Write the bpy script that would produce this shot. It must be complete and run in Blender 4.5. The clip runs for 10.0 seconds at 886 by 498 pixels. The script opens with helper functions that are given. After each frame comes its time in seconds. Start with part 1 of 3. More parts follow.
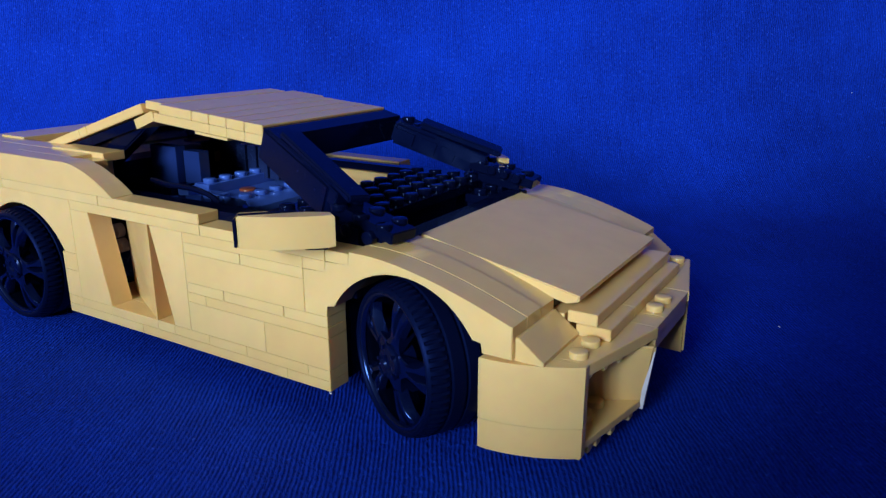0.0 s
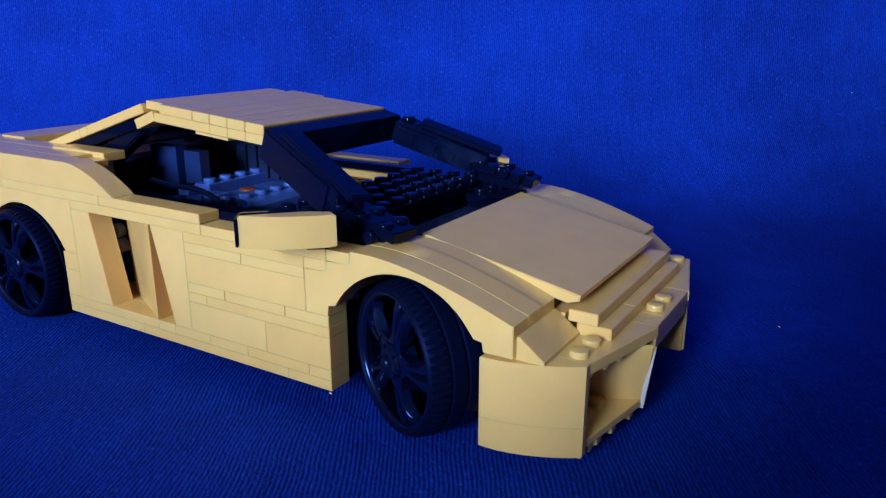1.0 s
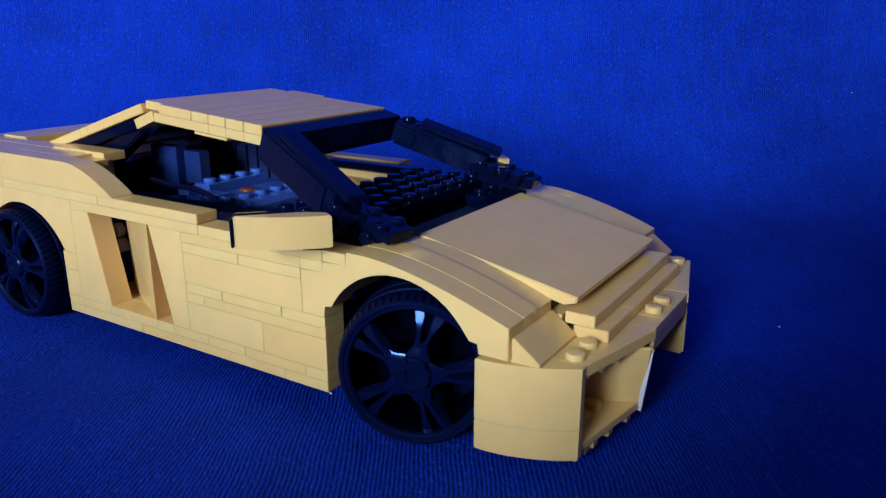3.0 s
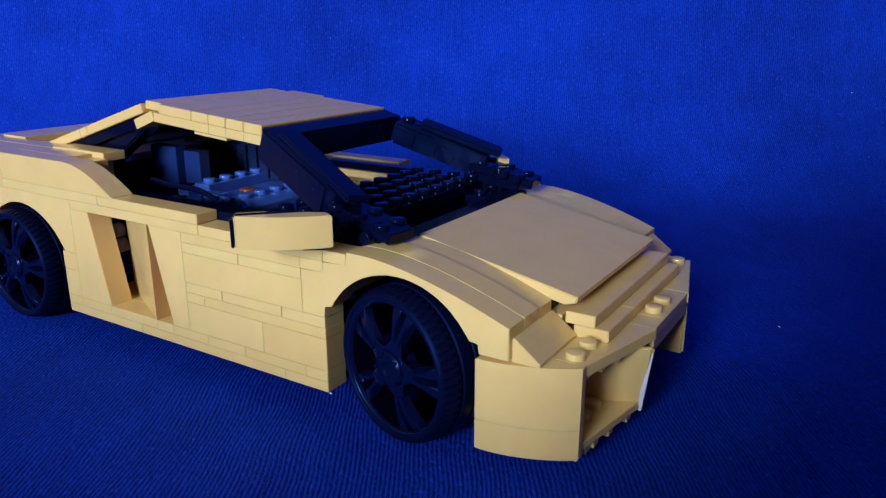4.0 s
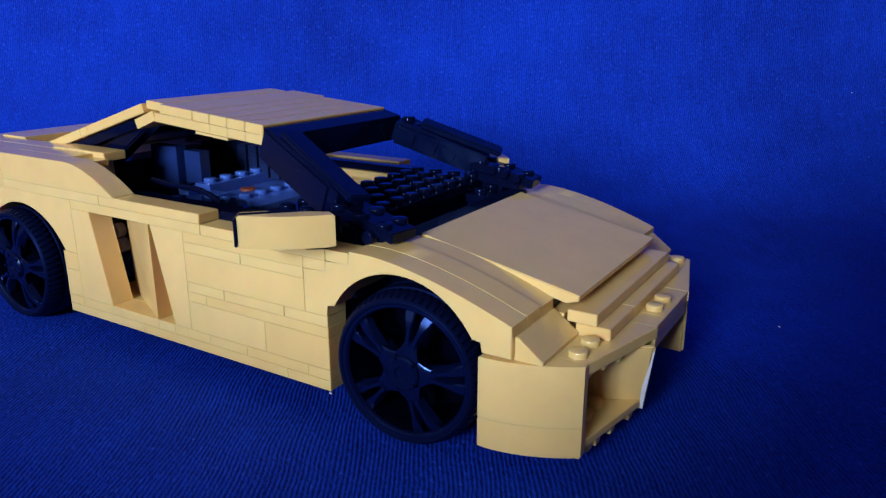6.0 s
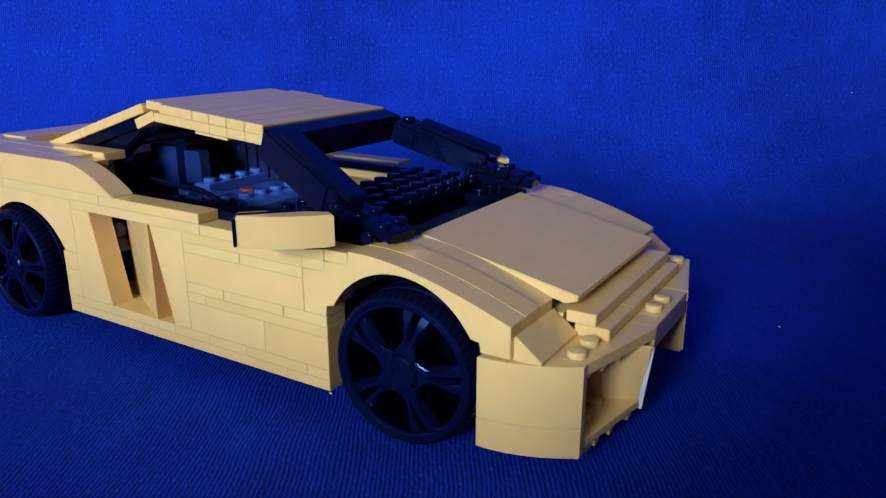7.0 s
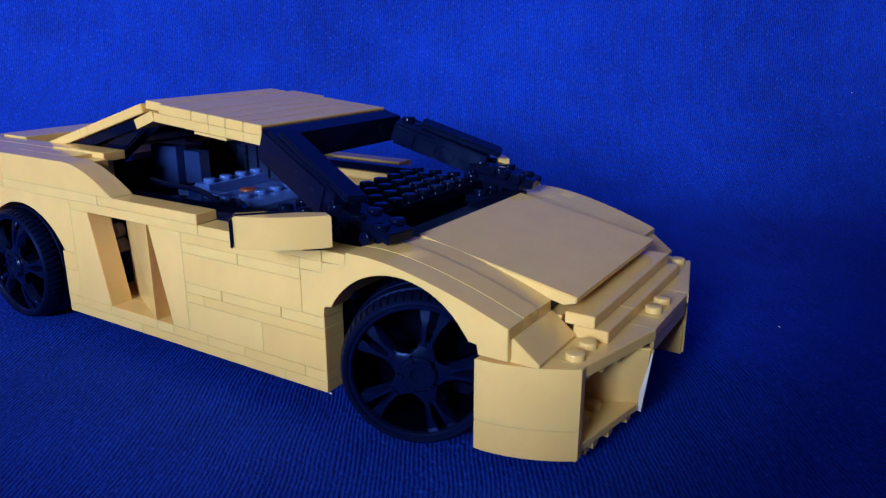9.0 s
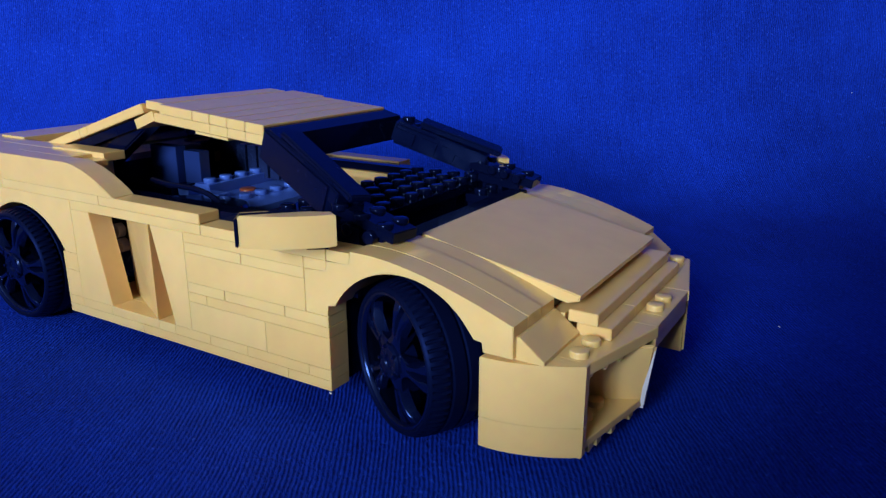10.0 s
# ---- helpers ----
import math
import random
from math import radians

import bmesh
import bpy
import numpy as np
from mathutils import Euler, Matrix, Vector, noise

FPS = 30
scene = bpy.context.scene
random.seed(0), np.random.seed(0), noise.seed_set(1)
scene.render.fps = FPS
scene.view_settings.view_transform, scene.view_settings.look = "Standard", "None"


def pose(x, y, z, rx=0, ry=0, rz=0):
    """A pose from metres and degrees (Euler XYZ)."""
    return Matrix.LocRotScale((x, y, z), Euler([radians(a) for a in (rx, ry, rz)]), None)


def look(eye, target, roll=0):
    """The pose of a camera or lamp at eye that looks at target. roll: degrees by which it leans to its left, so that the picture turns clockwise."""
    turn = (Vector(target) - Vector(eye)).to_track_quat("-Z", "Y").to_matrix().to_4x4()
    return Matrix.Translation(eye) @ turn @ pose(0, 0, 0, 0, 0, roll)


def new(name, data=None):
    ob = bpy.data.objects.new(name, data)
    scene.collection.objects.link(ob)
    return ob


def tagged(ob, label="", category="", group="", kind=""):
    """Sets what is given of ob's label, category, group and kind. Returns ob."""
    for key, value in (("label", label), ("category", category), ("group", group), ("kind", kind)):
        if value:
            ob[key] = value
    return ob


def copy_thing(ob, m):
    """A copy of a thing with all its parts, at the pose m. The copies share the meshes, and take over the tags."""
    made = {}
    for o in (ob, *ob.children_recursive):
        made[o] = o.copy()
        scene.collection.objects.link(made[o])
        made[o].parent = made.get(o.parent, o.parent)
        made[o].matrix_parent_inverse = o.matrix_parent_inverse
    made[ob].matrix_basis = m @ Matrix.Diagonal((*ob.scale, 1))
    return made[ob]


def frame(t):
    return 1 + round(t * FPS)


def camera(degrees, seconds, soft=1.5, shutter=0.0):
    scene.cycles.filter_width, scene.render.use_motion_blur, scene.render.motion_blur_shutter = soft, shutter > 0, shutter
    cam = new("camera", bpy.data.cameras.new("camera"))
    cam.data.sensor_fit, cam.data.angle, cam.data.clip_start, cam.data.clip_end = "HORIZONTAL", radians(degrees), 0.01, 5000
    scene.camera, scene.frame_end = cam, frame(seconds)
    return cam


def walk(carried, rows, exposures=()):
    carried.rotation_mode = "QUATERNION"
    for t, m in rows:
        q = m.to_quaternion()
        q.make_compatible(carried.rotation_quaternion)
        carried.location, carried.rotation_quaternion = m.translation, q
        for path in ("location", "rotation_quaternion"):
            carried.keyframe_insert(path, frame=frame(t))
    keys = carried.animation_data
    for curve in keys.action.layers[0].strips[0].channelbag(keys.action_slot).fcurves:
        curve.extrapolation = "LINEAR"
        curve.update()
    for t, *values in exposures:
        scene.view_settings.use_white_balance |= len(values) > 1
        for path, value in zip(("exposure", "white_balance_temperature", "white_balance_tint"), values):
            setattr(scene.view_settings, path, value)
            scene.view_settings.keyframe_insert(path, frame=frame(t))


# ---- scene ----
# A toy sports car of moulded plastic bricks on a blue cloth sweep; its front wheels steer.
# Car space: x forward, y away from the viewer's side, z up; one stud is 8 mm, one plate 3.2 mm.
S, P = 0.008, 0.0032
GROUND = 0.0082               # height of the car's own zero above the cloth
YAW = 121.44                  # heading of the camera in the plan, degrees
EYE = Vector((0.12463, -0.14430, 0.09792 + GROUND))

# ---- camera ----
cam = camera(61.44, 10.0, soft=1.35, shutter=0.5)
aim = Vector((math.cos(radians(YAW)) * math.cos(radians(16.65)), math.sin(radians(YAW)) * math.cos(radians(16.65)), -math.sin(radians(16.65))))
walk(cam, [(0.0, look(EYE, EYE + aim)), (10.0, look(EYE, EYE + aim))],
     exposures=[(0.0, 0.0, 6500, 10), (2.5, 0.0, 6500, 10), (4.5, 0.0, 6570, 11), (5.5, 0.0, 6690, 12.6), (10.0, 0.0, 6690, 12.6)])

# ---- world and lamps ----
world = bpy.data.worlds.new("world")
scene.world = world
world.use_nodes = True
world.node_tree.nodes["Background"].inputs[0].default_value = (0.5, 0.62, 1.0, 1)
world.node_tree.nodes["Background"].inputs[1].default_value = 0.01

ROOM = Matrix.Translation((EYE.x, EYE.y, 0)) @ pose(0, 0, 0, 0, 0, YAW - 90)   # x to the right of the view, y along it


def window_light(name, u, v, z, target, w, h, watts, colour):
    data = bpy.data.lights.new(name, "AREA")
    data.shape, data.size, data.size_y, data.energy, data.color = "RECTANGLE", w, h, watts, colour
    ob = new(name, data)
    ob.matrix_world = look(ROOM @ Vector((u, v, z)), ROOM @ Vector(target))
    return ob


window_light("window_daylight", -1.62, -2.94, 1.14, (-1.62, 0.0, 1.14), 1.0, 1.3, 230, (0.70, 0.85, 1.0))


# ---- materials ----
def material(name):
    m = bpy.data.materials.new(name)
    m.use_nodes = True
    nt = m.node_tree
    return m, nt, nt.nodes["Principled BSDF"]


def node(nt, kind, **values):
    n = nt.nodes.new(kind)
    for k, v in values.items():
        n.inputs[k].default_value = v
    return n


BLUISH = (0.30, 0.48, 1.0, 1)
NAVY = (0.10, 0.22, 1.0, 1)


def plastic(name, a, b, rough, bump=0.03, tint=None, level=0.5, deep=0.0):
    """Moulded plastic: each piece a shade of its own, fine handling scuffs and a faint uneven surface."""
    m, nt, bsdf = material(name)
    co = nt.nodes.new("ShaderNodeTexCoord")
    info = nt.nodes.new("ShaderNodeObjectInfo")
    mix = nt.nodes.new("ShaderNodeMix")
    mix.data_type = "RGBA"
    mix.inputs["A"].default_value, mix.inputs["B"].default_value = (*a, 1), (*b, 1)
    nt.links.new(info.outputs["Random"], mix.inputs["Factor"])
    blot = node(nt, "ShaderNodeTexNoise", Scale=90.0, Detail=3.0)
    nt.links.new(co.outputs["Object"], blot.inputs["Vector"])
    ramp = nt.nodes.new("ShaderNodeMapRange")
    ramp.inputs["To Min"].default_value, ramp.inputs["To Max"].default_value = 0.90, 1.08
    nt.links.new(blot.outputs["Fac"], ramp.inputs["Value"])
    mul = nt.nodes.new("ShaderNodeMix")
    mul.data_type, mul.blend_type = "RGBA", "MULTIPLY"
    mul.inputs["Factor"].default_value = 1.0
    nt.links.new(mix.outputs["Result"], mul.inputs["A"])
    nt.links.new(ramp.outputs["Result"], mul.inputs["B"])
    nt.links.new(mul.outputs["Result"], bsdf.inputs["Base Color"])
    fine = node(nt, "ShaderNodeTexNoise", Scale=700.0, Detail=4.0)
    nt.links.new(co.outputs["Object"], fine.inputs["Vector"])
    rr = nt.nodes.new("ShaderNodeMapRange")
    rr.inputs["To Min"].default_value, rr.inputs["To Max"].default_value = rough * 0.8, rough * 1.3
    nt.links.new(fine.outputs["Fac"], rr.inputs["Value"])
    nt.links.new(rr.outputs["Result"], bsdf.inputs["Roughness"])
    bp = node(nt, "ShaderNodeBump", Strength=bump, Distance=0.0006)
    nt.links.new(blot.outputs["Fac"], bp.inputs["Height"])
    nt.links.new(bp.outputs["Normal"], bsdf.inputs["Normal"])
    bsdf.inputs["Specular IOR Level"].default_value = level
    bsdf.inputs["Subsurface Weight"].default_value = deep
    bsdf.inputs["Subsurface Radius"].default_value = (1.0, 0.45, 0.15)
    bsdf.inputs["Subsurface Scale"].default_value = 0.004
    if tint:
        bsdf.inputs["Specular Tint"].default_value = tint
    return m


TAN = plastic("tan_plastic", (0.77, 0.495, 0.20), (0.78, 0.525, 0.225), 0.15, 0.014, level=0.42, deep=0.30)
BLACK = plastic("black_plastic", (0.0012, 0.0028, 0.018), (0.0016, 0.0034, 0.022), 0.10, 0.0015, tint=(0.30, 0.48, 1.0, 1), level=0.22)
BAR = plastic("scuffed_black_plastic", (0.0010, 0.0030, 0.024), (0.0014, 0.0038, 0.028), 0.24, 0.002, tint=(0.25, 0.42, 1.0, 1), level=0.22)
GREY = plastic("bluish_grey_plastic", (0.055, 0.13, 0.52), (0.065, 0.15, 0.56), 0.16, tint=BLUISH)
SEAT = plastic("dark_blue_grey_plastic", (0.010, 0.026, 0.125), (0.012, 0.029, 0.14), 0.2, tint=BLUISH)
GLINT = plastic("glint_white", (0.70, 0.70, 0.80), (0.70, 0.70, 0.80), 0.2)
LIGHT = plastic("light_grey_plastic", (0.36, 0.33, 0.42), (0.36, 0.33, 0.42), 0.25)
STEEL = plastic("shiny_grey_plastic", (0.10, 0.13, 0.26), (0.10, 0.13, 0.26), 0.12)
DARK = plastic("dark_grey_plastic", (0.008, 0.016, 0.062), (0.010, 0.019, 0.07), 0.25, tint=BLUISH)
RED = plastic("red_brown_plastic", (0.25, 0.06, 0.03), (0.28, 0.07, 0.03), 0.3)
RIM = plastic("satin_blue_black_plastic", (0.0013, 0.0036, 0.026), (0.0013, 0.0036, 0.026), 0.18, tint=(0.16, 0.32, 1.0, 1), level=0.8)
# wheel barrel and disc: darker than RIM, shade behind the spokes put into colour
BARREL = plastic("shaded_matt_black", (0.0004, 0.0008, 0.004), (0.0004, 0.0008, 0.004), 0.4, tint=NAVY, level=0.08)
TYRE = plastic("black_rubber", (0.0012, 0.003, 0.020), (0.0012, 0.003, 0.020), 0.45, 0.3, tint=NAVY, level=0.2)


def smoked():
    m, nt, bsdf = material("smoked_glazing")
    bsdf.inputs["Base Color"].default_value = (0.004, 0.004, 0.008, 1)
    bsdf.inputs["Roughness"].default_value = 0.08
    return m


SMOKE = smoked()


def ribbed_cloth():
    """Blue ribbed jersey: ribs 1.5 mm apart along the cloth, with broken stitches, lint and slow fading."""
    m, nt, bsdf = material("blue_ribbed_cloth")
    co = nt.nodes.new("ShaderNodeTexCoord")
    warp = node(nt, "ShaderNodeTexNoise", Scale=14.0, Detail=2.0)
    nt.links.new(co.outputs["UV"], warp.inputs["Vector"])
    add = nt.nodes.new("ShaderNodeMix")
    add.data_type, add.blend_type = "RGBA", "LINEAR_LIGHT"
    add.inputs["Factor"].default_value = 0.006
    nt.links.new(co.outputs["UV"], add.inputs["A"])
    nt.links.new(warp.outputs["Color"], add.inputs["B"])
    wave = node(nt, "ShaderNodeTexWave", Scale=0.314 / 0.00122, Distortion=1.3, Detail=3.0)
    wave.inputs["Detail Scale"].default_value = 3.0
    wave.bands_direction = "X"
    nt.links.new(add.outputs["Result"], wave.inputs["Vector"])
    squash = nt.nodes.new("ShaderNodeMapping")
    squash.inputs["Scale"].default_value = (1050.0, 480.0, 1.0)
    nt.links.new(co.outputs["UV"], squash.inputs["Vector"])
    stitch = node(nt, "ShaderNodeTexNoise", Scale=1.0, Detail=3.0)
    nt.links.new(squash.outputs["Vector"], stitch.inputs["Vector"])
    slow = node(nt, "ShaderNodeTexNoise", Scale=7.0, Detail=4.0)
    nt.links.new(co.outputs["UV"], slow.inputs["Vector"])
    height = nt.nodes.new("ShaderNodeMath")
    height.operation = "MULTIPLY_ADD"
    height.inputs[1].default_value = 3.4
    rib = nt.nodes.new("ShaderNodeMath")
    rib.operation = "MULTIPLY"
    rib.inputs[1].default_value = 0.95
    nt.links.new(wave.outputs["Fac"], rib.inputs[0])
    nt.links.new(stitch.outputs["Fac"], height.inputs[0])
    nt.links.new(rib.outputs[0], height.inputs[2])
    bp = node(nt, "ShaderNodeBump", Strength=0.55, Distance=0.0006)
    nt.links.new(height.outputs[0], bp.inputs["Height"])
    nt.links.new(bp.outputs["Normal"], bsdf.inputs["Normal"])
    tone = nt.nodes.new("ShaderNodeMix")
    tone.data_type = "RGBA"
    tone.inputs["A"].default_value, tone.inputs["B"].default_value = (0.0008, 0.0140, 0.215, 1), (0.0028, 0.055, 0.72, 1)
    sum2 = nt.nodes.new("ShaderNodeMath")
    sum2.operation = "MULTIPLY_ADD"
    sum2.inputs[1].default_value = 0.42
    nt.links.new(height.outputs[0], sum2.inputs[0])
    nt.links.new(slow.outputs["Fac"], sum2.inputs[2])
    # rubbed threads: long pale streaks along the ribs, and blotches the size of a thumb
    long = nt.nodes.new("ShaderNodeMapping")
    long.inputs["Scale"].default_value = (420.0, 38.0, 1.0)
    nt.links.new(co.outputs["UV"], long.inputs["Vector"])
    streak = node(nt, "ShaderNodeTexNoise", Scale=1.0, Detail=4.0)
    nt.links.new(long.outputs["Vector"], streak.inputs["Vector"])
    blotch = node(nt, "ShaderNodeTexNoise", Scale=42.0, Detail=3.0)
    nt.links.new(co.outputs["UV"], blotch.inputs["Vector"])
    sum3 = nt.nodes.new("ShaderNodeMath")
    sum3.operation = "MULTIPLY_ADD"
    sum3.inputs[1].default_value = 0.55
    nt.links.new(streak.outputs["Fac"], sum3.inputs[0])
    nt.links.new(sum2.outputs[0], sum3.inputs[2])
    sum4 = nt.nodes.new("ShaderNodeMath")
    sum4.operation = "MULTIPLY_ADD"
    sum4.inputs[1].default_value = 0.5
    nt.links.new(blotch.outputs["Fac"], sum4.inputs[0])
    nt.links.new(sum3.outputs[0], sum4.inputs[2])
    rng = nt.nodes.new("ShaderNodeMapRange")
    rng.inputs["From Min"].default_value, rng.inputs["From Max"].default_value = 1.43, 2.78
    nt.links.new(sum4.outputs[0], rng.inputs["Value"])
    nt.links.new(rng.outputs["Result"], tone.inputs["Factor"])
    # loose pale fibres standing out of the knit
    fibre = nt.nodes.new("ShaderNodeMapping")
    fibre.inputs["Scale"].default_value = (620.0, 420.0, 1.0)
    nt.links.new(co.outputs["UV"], fibre.inputs["Vector"])
    speck = node(nt, "ShaderNodeTexNoise", Scale=1.0, Detail=2.0)
    nt.links.new(fibre.outputs["Vector"], speck.inputs["Vector"])
    few = nt.nodes.new("ShaderNodeMapRange")
    few.inputs["From Min"].default_value, few.inputs["From Max"].default_value, few.inputs["To Max"].default_value = 0.61, 0.78, 0.45
    nt.links.new(speck.outputs["Fac"], few.inputs["Value"])
    pale = nt.nodes.new("ShaderNodeMix")
    pale.data_type = "RGBA"
    pale.inputs["B"].default_value = (0.03, 0.12, 0.95, 1)
    nt.links.new(few.outputs["Result"], pale.inputs["Factor"])
    nt.links.new(tone.outputs["Result"], pale.inputs["A"])
    nt.links.new(pale.outputs["Result"], bsdf.inputs["Base Color"])
    bsdf.inputs["Roughness"].default_value = 0.9
    bsdf.inputs["Sheen Weight"].default_value = 0.0
    bsdf.inputs["Sheen Tint"].default_value = (0.1, 0.2, 1.0, 1)
    bsdf.inputs["Specular IOR Level"].default_value = 0.1
    return m


CLOTH = ribbed_cloth()


def plaster(name, colour):
    m, nt, bsdf = material(name)
    co = nt.nodes.new("ShaderNodeTexCoord")
    n = node(nt, "ShaderNodeTexNoise", Scale=6.0, Detail=6.0)
    nt.links.new(co.outputs["Object"], n.inputs["Vector"])
    mix = nt.nodes.new("ShaderNodeMix")
    mix.data_type = "RGBA"
    mix.inputs["A"].default_value = (*[c * 0.9 for c in colour], 1)
    mix.inputs["B"].default_value = (*colour, 1)
    nt.links.new(n.outputs["Fac"], mix.inputs["Factor"])
    nt.links.new(mix.outputs["Result"], bsdf.inputs["Base Color"])
    bsdf.inputs["Roughness"].default_value = 0.9
    return m


PLASTER = plaster("brown_plaster", (0.10, 0.072, 0.042))
CEILING = plaster("cream_plaster", (0.23, 0.19, 0.145))


# ---- building helpers ----
def mesh_of(name, bm, mat, smooth=False):
    me = bpy.data.meshes.new(name)
    bmesh.ops.recalc_face_normals(bm, faces=bm.faces)
    bm.to_mesh(me)
    bm.free()
    me.materials.append(mat)
    if smooth:
        me.shade_smooth()
        me.set_sharp_from_angle(angle=radians(35))
    return me


def add_box(bm, x0, x1, y0, y1, z0, z1, bev=0.0):
    geom = bmesh.ops.create_cube(bm, size=1.0)
    vs = geom["verts"]
    for v in vs:
        v.co = Vector(((x0 + x1) / 2 + v.co.x * (x1 - x0), (y0 + y1) / 2 + v.co.y * (y1 - y0), (z0 + z1) / 2 + v.co.z * (z1 - z0)))
    if bev:
        es = list({e for v in vs for e in v.link_edges})
        bmesh.ops.bevel(bm, geom=es, offset=bev, segments=3, affect="EDGES")


def add_stud(bm, x, y, z, r=0.0024, h=0.0017, n=18):
    rings = []
    for rad, zz in ((r, z), (r, z + h - 0.0004), (r - 0.00012, z + h - 0.00012), (r - 0.0004, z + h)):
        rings.append([bm.verts.new((x + rad * math.cos(2 * math.pi * i / n), y + rad * math.sin(2 * math.pi * i / n), zz)) for i in range(n)])
    for a, b in zip(rings, rings[1:]):
        for i in range(n):
            bm.faces.new((a[i], a[(i + 1) % n], b[(i + 1) % n], b[i])).smooth = True
    bm.faces.new(rings[-1]).smooth = True


def prism(bm, outline, axis, a, b, bev=0.0):
    """An outline of (p, q) pairs pulled along an axis from a to b: axis y takes (x, z), axis z takes (x, y), axis x takes (y, z)."""
    def at(p, q, d):
        return {"y": (p, d, q), "z": (p, q, d), "x": (d, p, q)}[axis]
    lo = [bm.verts.new(at(p, q, a)) for p, q in outline]
    hi = [bm.verts.new(at(p, q, b)) for p, q in outline]
    n = len(outline)
    faces = [bm.faces.new(lo), bm.faces.new(hi)]
    for i in range(n):
        faces.append(bm.faces.new((lo[i], lo[(i + 1) % n], hi[(i + 1) % n], hi[i])))
    if bev:
        rim = [e for f in faces[:2] for e in f.edges]
        bmesh.ops.bevel(bm, geom=rim, offset=bev, segments=3, affect="EDGES")


def revolve(bm, profile, n, closed=False):
    """Profile of (radius, y) turned round the y axis."""
    rings = []
    for r, y in profile:
        rings.append([bm.verts.new((r * math.cos(2 * math.pi * i / n), y, r * math.sin(2 * math.pi * i / n))) for i in range(n)])
    pairs = list(zip(rings, rings[1:])) + ([(rings[-1], rings[0])] if closed else [])
    for a, b in pairs:
        for i in range(n):
            bm.faces.new((a[i], a[(i + 1) % n], b[(i + 1) % n], b[i]))
    return rings


def part(name, bm, mat, parent, label="", smooth=False):
    ob = new(name, mesh_of(name, bm, mat, smooth))
    ob.parent = parent
    return tagged(ob, label)


# ---- the setting: cloth and a plain closed room ----
def cloth_sheet():
    """One cloth: it lies on the support, bends up in a soft sweep behind the car and hangs there."""
    bm = bmesh.new()
    profile, bend, rad = [], 0.40, 0.13
    v = -0.55
    while v < bend:
        profile.append((v, 0.0))
        v += 0.025
    for i in range(17):
        a = math.pi / 2 * i / 16
        profile.append((bend + rad * math.sin(a), rad - rad * math.cos(a)))
    for i in range(1, 19):
        profile.append((bend + rad + 0.0015 * i, rad + 0.03 * i))
    us = [-0.8 + 0.02 * i for i in range(81)]
    uv = bm.loops.layers.uv.new("along")
    grid, length, d = [], [0.0], 0.0
    for (a, b), (c, e) in zip(profile, profile[1:]):
        d += math.hypot(c - a, e - b)
        length.append(d)
    for (v, z), l in zip(profile, length):
        row = []
        for u in us:
            soft = noise.noise(Vector((u * 5.0, l * 4.0, 3.1))) * 0.5 + noise.noise(Vector((u * 13.0, l * 9.0, 7.7))) * 0.2
            lift = max(0.0, min(1.0, (l - 0.80) / 0.2))
            row.append(bm.verts.new((u, v - lift * soft * 0.022, z + (0.0 if lift == 0 else soft * 0.002))))
        grid.append(row)
    for j in range(len(grid) - 1):
        for i in range(len(us) - 1):
            f = bm.faces.new((grid[j][i], grid[j][i + 1], grid[j + 1][i + 1], grid[j + 1][i]))
            for lp, (ii, jj) in zip(f.loops, ((i, j), (i + 1, j), (i + 1, j + 1), (i, j + 1))):
                lp[uv].uv = (us[ii], length[jj])
    me = mesh_of("ground", bm, CLOTH, True)
    ob = new("ground", me)
    ob.matrix_world = ROOM
    thick = ob.modifiers.new("thickness", "SOLIDIFY")
    thick.thickness, thick.offset = 0.0012, -1
    if me.polygons[0].normal.z < 0:
        me.flip_normals()
    return tagged(ob, "blue ribbed cloth laid flat and swept up behind", "cloth", "", "structure")


cloth_sheet()


def slab(name, u0, u1, v0, v1, z0, z1, label, category, mat=None):
    bm = bmesh.new()
    add_box(bm, u0, u1, v0, v1, z0, z1)
    ob = new(name, mesh_of(name, bm, mat or PLASTER))
    ob.matrix_world = ROOM
    return tagged(ob, label, category, "", "structure")


slab("floor", -2.5, 1.6, -3.0, 0.75, -0.06, -0.0016, "plain brown support under the blue cloth", "floor")
slab("wall_north", -2.5, 1.6, 0.60, 0.72, 0.0, 2.3, "plain brown wall behind the hanging cloth", "wall")
slab("wall_west", -2.62, -2.5, -3.1, 0.72, 0.0, 2.3, "plain brown wall closing the room", "wall")
slab("wall_east", 1.6, 1.7, -3.1, 0.72, 0.0, 2.3, "plain brown wall closing the room", "wall")


def window_wall():
    """Wall with the window opening through which the daylight comes."""
    bm = bmesh.new()
    v0, v1 = -3.1, -2.97
    for u0, u1, z0, z1 in ((-2.5, -2.12, 0, 2.3), (-1.12, 1.6, 0, 2.3), (-2.12, -1.12, 0, 0.49), (-2.12, -1.12, 1.79, 2.3)):
        add_box(bm, u0, u1, v0, v1, z0, z1)
    ob = new("wall_south", mesh_of("wall_south", bm, PLASTER))
    ob.matrix_world = ROOM
    tagged(ob, "plain brown wall with a window opening", "wall", "", "structure")


window_wall()


